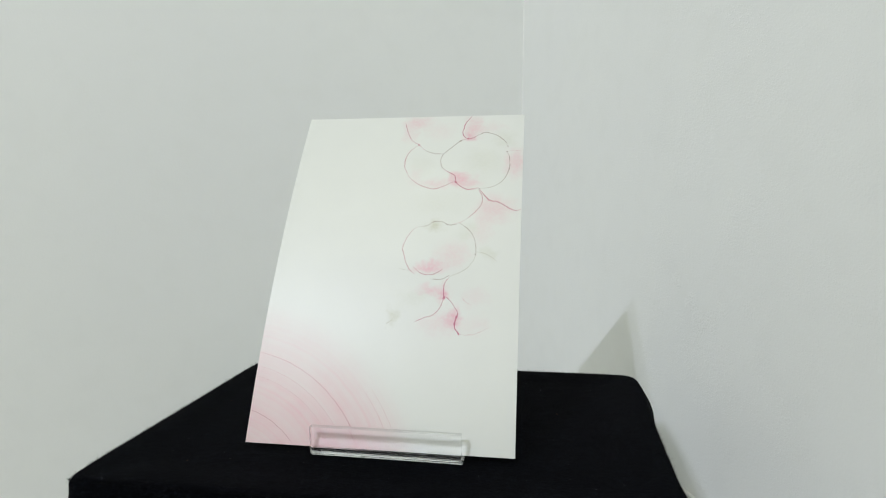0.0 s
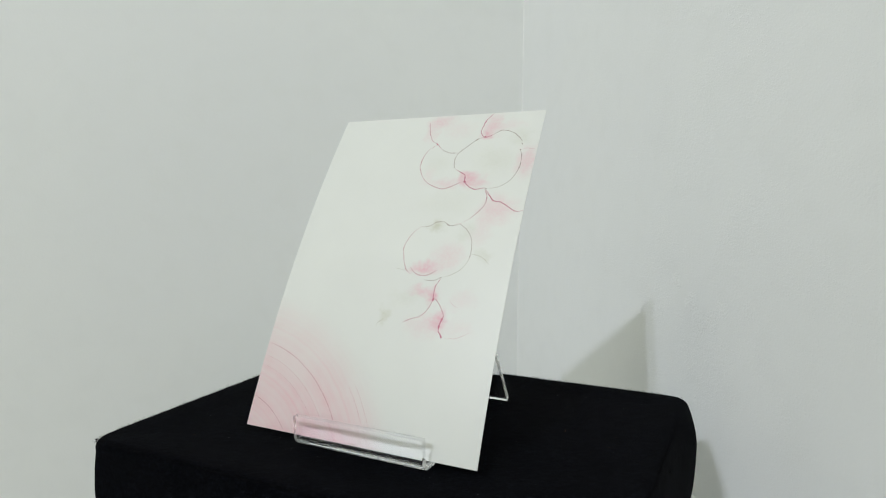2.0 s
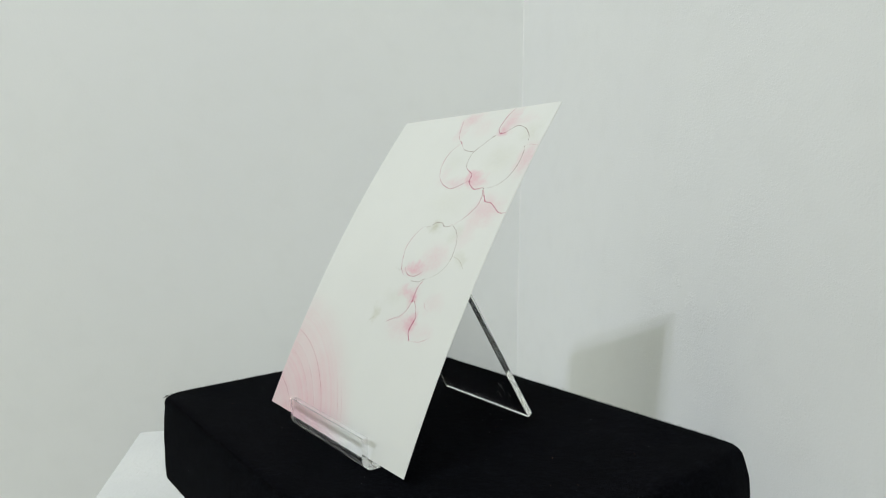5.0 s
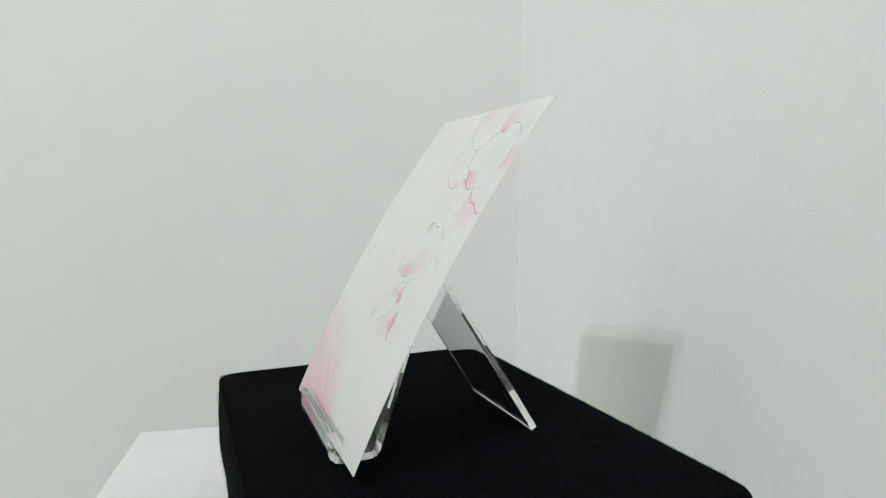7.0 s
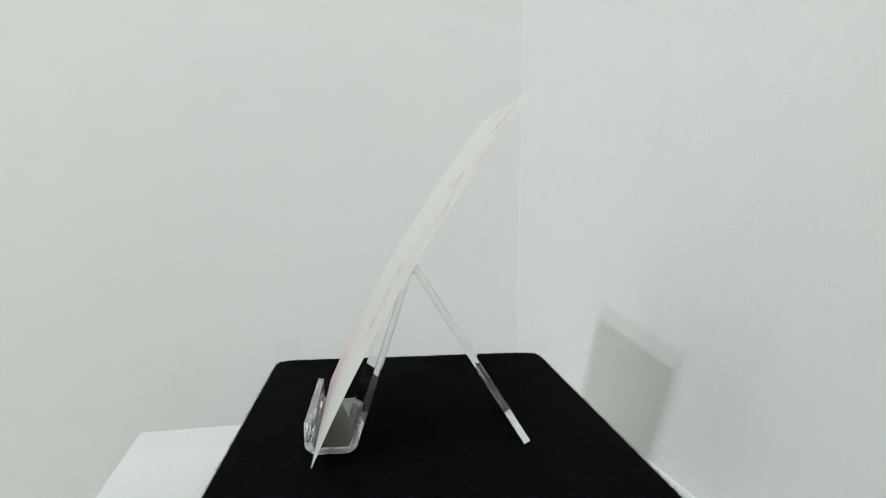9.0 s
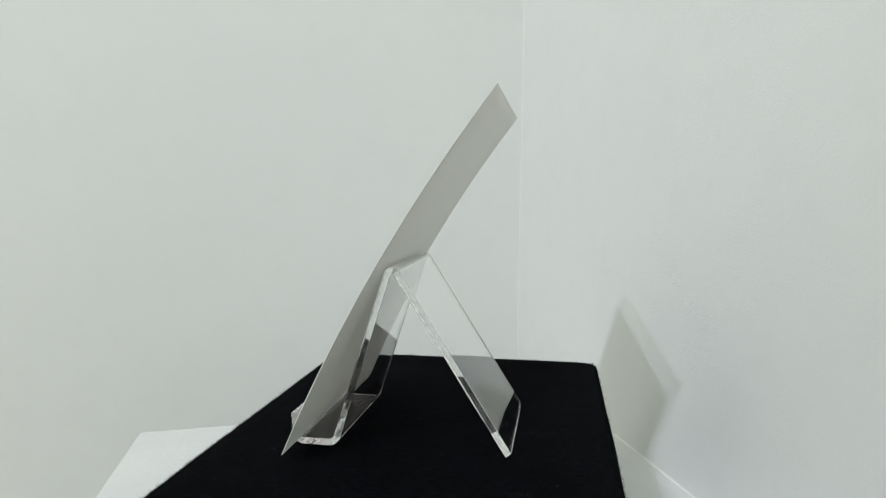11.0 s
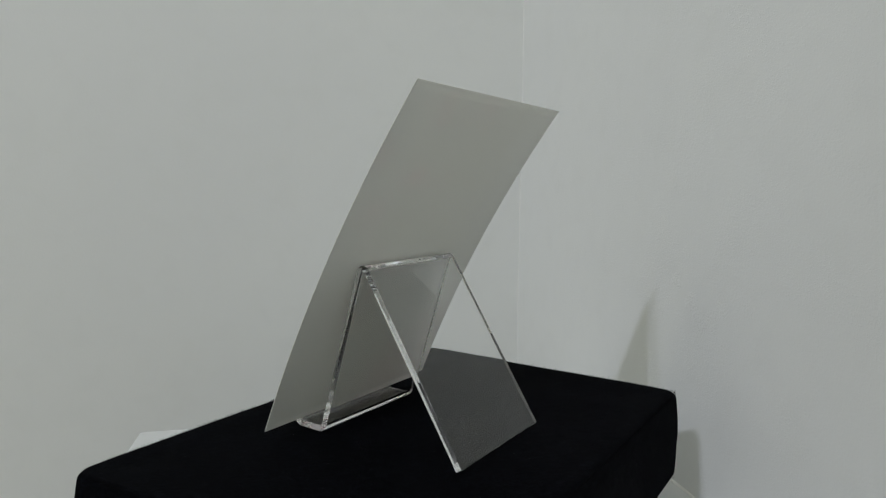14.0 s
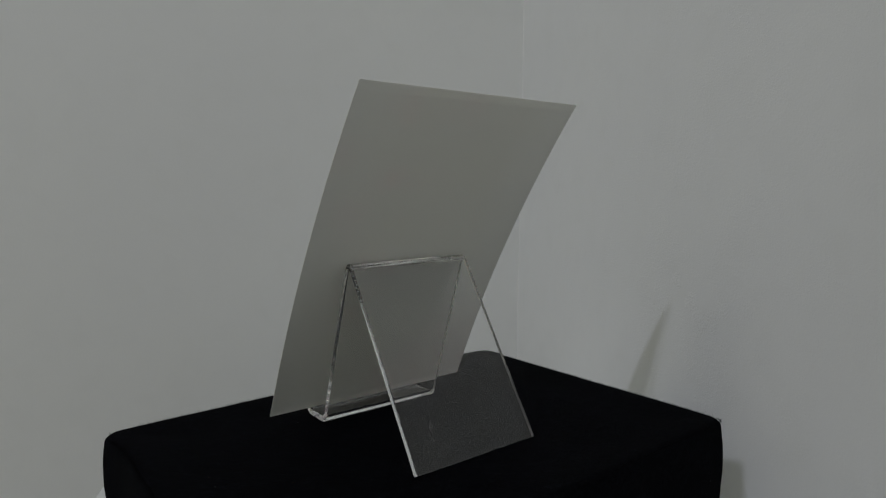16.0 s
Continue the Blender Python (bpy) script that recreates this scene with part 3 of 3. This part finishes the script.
def greeting_card():
    base = tagged(new("postcard"), "white postcard with pink watercolour petals, leaning on the stand", "postcard")
    nu, nw = 4, 40
    for name, lift, mat, label in (("printed_face", 0.0, PRINT, "satin front with pink petals and arcs"), ("plain_back", -CARD_T, CARD_BACK, "plain grey-white back")):
        bm = bmesh.new()
        uv = bm.loops.layers.uv.new("millimetres")
        grid = []
        for j in range(nw + 1):
            row = []
            for i in range(nu + 1):
                u, w = CARD_W * 1000 * i / nu, 148 * j / nw
                row.append((bm.verts.new(on_card(u, w, lift)), (u, w)))
            grid.append(row)
        for j in range(nw):
            for i in range(nu):
                quad = [grid[j][i], grid[j][i + 1], grid[j + 1][i + 1], grid[j + 1][i]]
                if lift:
                    quad = quad[::-1]
                f = bm.faces.new([q[0] for q in quad])
                for lp, q in zip(f.loops, quad):
                    lp[uv].uv = q[1]
        if lift:
            # the cut edge of the sheet belongs to the back
            rim = [(0, j) for j in range(nw + 1)], [(nu, j) for j in range(nw + 1)], [(i, 0) for i in range(nu + 1)], [(i, nw) for i in range(nu + 1)]
            for line in rim:
                ed = [(bm.verts.new(on_card(CARD_W * 1000 * i / nu, 148 * j / nw, -0.00001)), grid[j][i][0]) for i, j in line]
                for (a, b), (c, d) in zip(ed, ed[1:]):
                    bm.faces.new((a, c, d, b))
        part(name, bm, mat, base, label, smooth=True)

    rose = [[(46, 144.4), (47.5, 139.3), (50.4, 133.6), (53.6, 131.3), (56.6, 128)],
            [(53.6, 131.3), (49.5, 126.6), (48.5, 119.8), (51, 113.7)],
            [(51, 113.7), (55.6, 109.7), (62.4, 107.2), (67.9, 109.2), (71.3, 111.5)],
            [(66, 117.1), (71.1, 114), (71.8, 110.6), (76, 107.2), (80, 107.2), (81.6, 108)],
            [(76.5, 147.9), (73.8, 143.6), (72.9, 138.5), (73.6, 135.8), (75.8, 134.1), (79, 135.6)]]
    for i, p in enumerate(rose):
        ink_line(base, p, 0.68 if i > 2 else 0.46, INK_ROSE if i > 2 else INK_PALE, 0.22, i)
    rose = [[(82.4, 106.6), (84.1, 104.3), (86.6, 101.3), (89.8, 100.8), (93.7, 98.3), (96.5, 96.6), (99.7, 96.9)],
            [(82, 106.6), (83.4, 102.9), (83.2, 99.2), (80.7, 95.5), (78.2, 92.9)],
            [(57.6, 70.4), (60.5, 68), (63.7, 67.1), (66.6, 67.7), (69.5, 69.8)],
            [(72, 66.2), (70.6, 63), (70.6, 60.2), (70.8, 57.1)],
            [(70.8, 57.1), (69.6, 53.6), (66.9, 50.3), (64, 49.5), (60.2, 47.5)],
            [(71.5, 58.3), (74.3, 55.4), (76.8, 51.6)],
            [(76.8, 51.6), (76, 48.9), (75.7, 46), (77.6, 43.1)]]
    for i, p in enumerate(rose):
        ink_line(base, p, 0.95 if i == 6 else 0.70 if i == 0 else 0.52, INK_ROSE if i in (0, 3, 6) else INK_PALE, 0.2, 10 + i)
    taupe = [[(56.6, 128), (61, 126.1), (64.7, 126)],
             [(75, 134.1), (72.1, 133.1), (68.6, 129.4), (64.8, 125.3), (64.4, 120.6), (66, 117.1)],
             [(79, 135.6), (83.1, 137.7), (88.2, 135.9), (92.1, 132.1), (93, 129.4)],
             [(92.7, 126.8), (94, 123.2), (94, 117.1), (91.7, 111.4), (87.1, 108), (83.2, 107.4)],
             [(57.8, 88.8), (61.7, 89.2), (63.9, 90.9), (67.8, 91.2), (70.3, 89.5), (74.9, 90.2)],
             [(74.9, 90.2), (78.1, 88), (81, 84.1), (82.2, 79), (82.3, 75.3)],
             [(57.4, 88.8), (54.2, 84.8), (52.4, 79.6), (53.3, 75.3), (54.8, 71.6), (56.6, 68.7), (58.7, 67.2)],
             [(64.9, 65.3), (69.1, 65.3), (72, 66.7), (72.7, 67)]]
    for i, p in enumerate(taupe):
        ink_line(base, p, 0.43, INK_PALE if i == 6 else INK_TAUPE, 0.2, 20 + i)
    pale = [[(93.5, 127.1), (96.7, 127.3), (99.7, 126.7)], [(78.2, 92.9), (75.6, 91.1), (72.5, 90.2)],
            [(82.3, 75.3), (80.9, 72.4), (78.5, 69.6), (72.7, 66.6)], [(77.6, 43.4), (80.8, 43), (84.3, 43.7), (88.5, 46)],
            [(82.5, 77.4), (84.8, 77), (87.9, 75.6), (90.9, 73)], [(51.9, 69.7), (54.3, 69), (57, 69)],
            [(78.1, 57.7), (79.7, 55.9), (81.9, 55)], [(51.5, 48), (50.5, 47.4), (49.4, 46.7), (49.1, 44.7)]]
    for i, p in enumerate(pale):
        ink_line(base, p, 0.32, INK_OLIVE if i in (2, 4, 5, 7) else INK_TINT, 0.25, 30 + i, 1.6)

    # dense little pools of ink where the lines meet
    pools = [(75.5, 134.3, 0.75), (72.1, 133.0, 0.8), (71.8, 110.7, 1.0), (76.2, 107.2, 0.4), (70.9, 57.6, 0.85), (77.5, 43.2, 0.6),
             (76.6, 51.2, 0.5), (53.6, 131.1, 0.7), (94.1, 117.4, 0.55), (82.1, 107.0, 0.55), (92.9, 126.6, 0.5), (65.2, 118.2, 0.45), (82.1, 76.2, 0.5), (93.1, 129.6, 0.45), (86.4, 101.4, 0.45), (62.4, 107.1, 0.35)]
    for i, (u, w, size) in enumerate(pools):
        bm = bmesh.new()
        ring = []
        for k in range(9):
            a = 2 * math.pi * k / 9
            rad = size * (0.55 + 0.45 * noise.noise((math.cos(a) * 1.3, math.sin(a) * 1.3, i * 3.7)))
            ring.append(bm.verts.new(on_card(u + rad * math.cos(a), w + rad * 1.2 * math.sin(a), 0.00005)))
        bm.faces.new(ring)
        part("ink_pool", bm, INK_TAUPE if i in (1, 8, 9, 10, 11, 12, 13) else INK_ROSE, base)

    # fine rose arcs in the lower corner
    for r, width, mat in ((59.4, 0.28, INK_ARC), (38.0, 0.32, INK_PALE), (70.2, 0.22, INK_TINT), (50.5, 0.14, INK_TINT), (54.3, 0.17, INK_TINT), (72.8, 0.18, INK_TINT)):
        pts = []
        for k in range(60):
            a = radians(2 + 88 * k / 59)
            q = (ARC_CENTRE[0] + r * math.cos(a), ARC_CENTRE[1] + r * math.sin(a))
            if q[0] > 0.2 and q[1] > 0.3:
                pts.append(q)
        if r > 65:
            pts = [q for q in pts if q[1] < 22]
        ink_line(base, pts[::3] + [pts[-1]], width, mat, 0.12, r, 1.6 if r > 65 else 5)
    return base


TURNING = [turntable(), felt_box(), card_stand(), greeting_card()]


# ---- lights of the room: spots, and unseen panels added for fill ----
# an unseen panel added for fill: body, glowing face and area lamp
def fill_panel(x, y, watts):
    base = tagged(new("added_fill_panel"), "unseen ceiling panel added for soft fill light", "ceiling light", "ceiling light panels")
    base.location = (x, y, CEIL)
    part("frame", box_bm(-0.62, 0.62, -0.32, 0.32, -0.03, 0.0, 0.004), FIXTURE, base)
    part("diffuser", box_bm(-0.6, 0.6, -0.3, 0.3, -0.036, -0.0301), FILL_GLOW, base)
    lamp = bpy.data.lights.new("fill_lamp", "AREA")
    lamp.shape, lamp.size, lamp.size_y, lamp.energy, lamp.color = "RECTANGLE", 1.2, 0.6, watts, FILL_COLOR
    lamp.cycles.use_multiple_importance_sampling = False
    new("fill_lamp", lamp).matrix_world = pose(x, y, CEIL - 0.045)


def spotlight(place, watts):
    aim = look(place, (0.02, 0.0, 1.02))
    base = tagged(new("spotlight"), "small white ceiling spotlight aimed at the plinth", "spotlight", "ceiling spotlights")
    base.matrix_world = aim
    part("lamp_head", tube_bm([circle(0.02, 0.12, 24), circle(0.055, 0.11, 24), circle(0.06, 0.01, 24), circle(0.056, 0.01, 24), circle(0.05, 0.10, 24)], False), FIXTURE, base, smooth=True)
    top = aim.inverted() @ Vector((place[0], place[1], CEIL))
    rod = Vector((0, 0, 0.115))
    side = (top - rod).normalized().orthogonal() * 0.006
    up = (top - rod).normalized().cross(side.normalized()) * 0.006
    ring = lambda p: [p + side * math.cos(a) + up * math.sin(a) for a in [k * math.pi / 4 for k in range(8)]]
    part("rod", tube_bm([ring(rod), ring(top)]), FIXTURE, base)
    lamp = bpy.data.lights.new("spot_beam", "SPOT")
    lamp.energy, lamp.color, lamp.shadow_soft_size, lamp.spot_size, lamp.spot_blend = watts, SPOT_COLOR, 0.026, radians(50), 0.6
    lamp.cycles.use_multiple_importance_sampling = False
    new("spot_beam", lamp).matrix_world = aim


for p in FILL_PANELS:
    fill_panel(*p)
for p in SPOTS:
    spotlight(*p)


def motions():
    rows = [(t / 2, pose(0, 0, TOP, 0, 0, TURN0 + RATE * t / 2)) for t in range(33)]
    for thing in TURNING:
        walk(thing, rows)


motions()
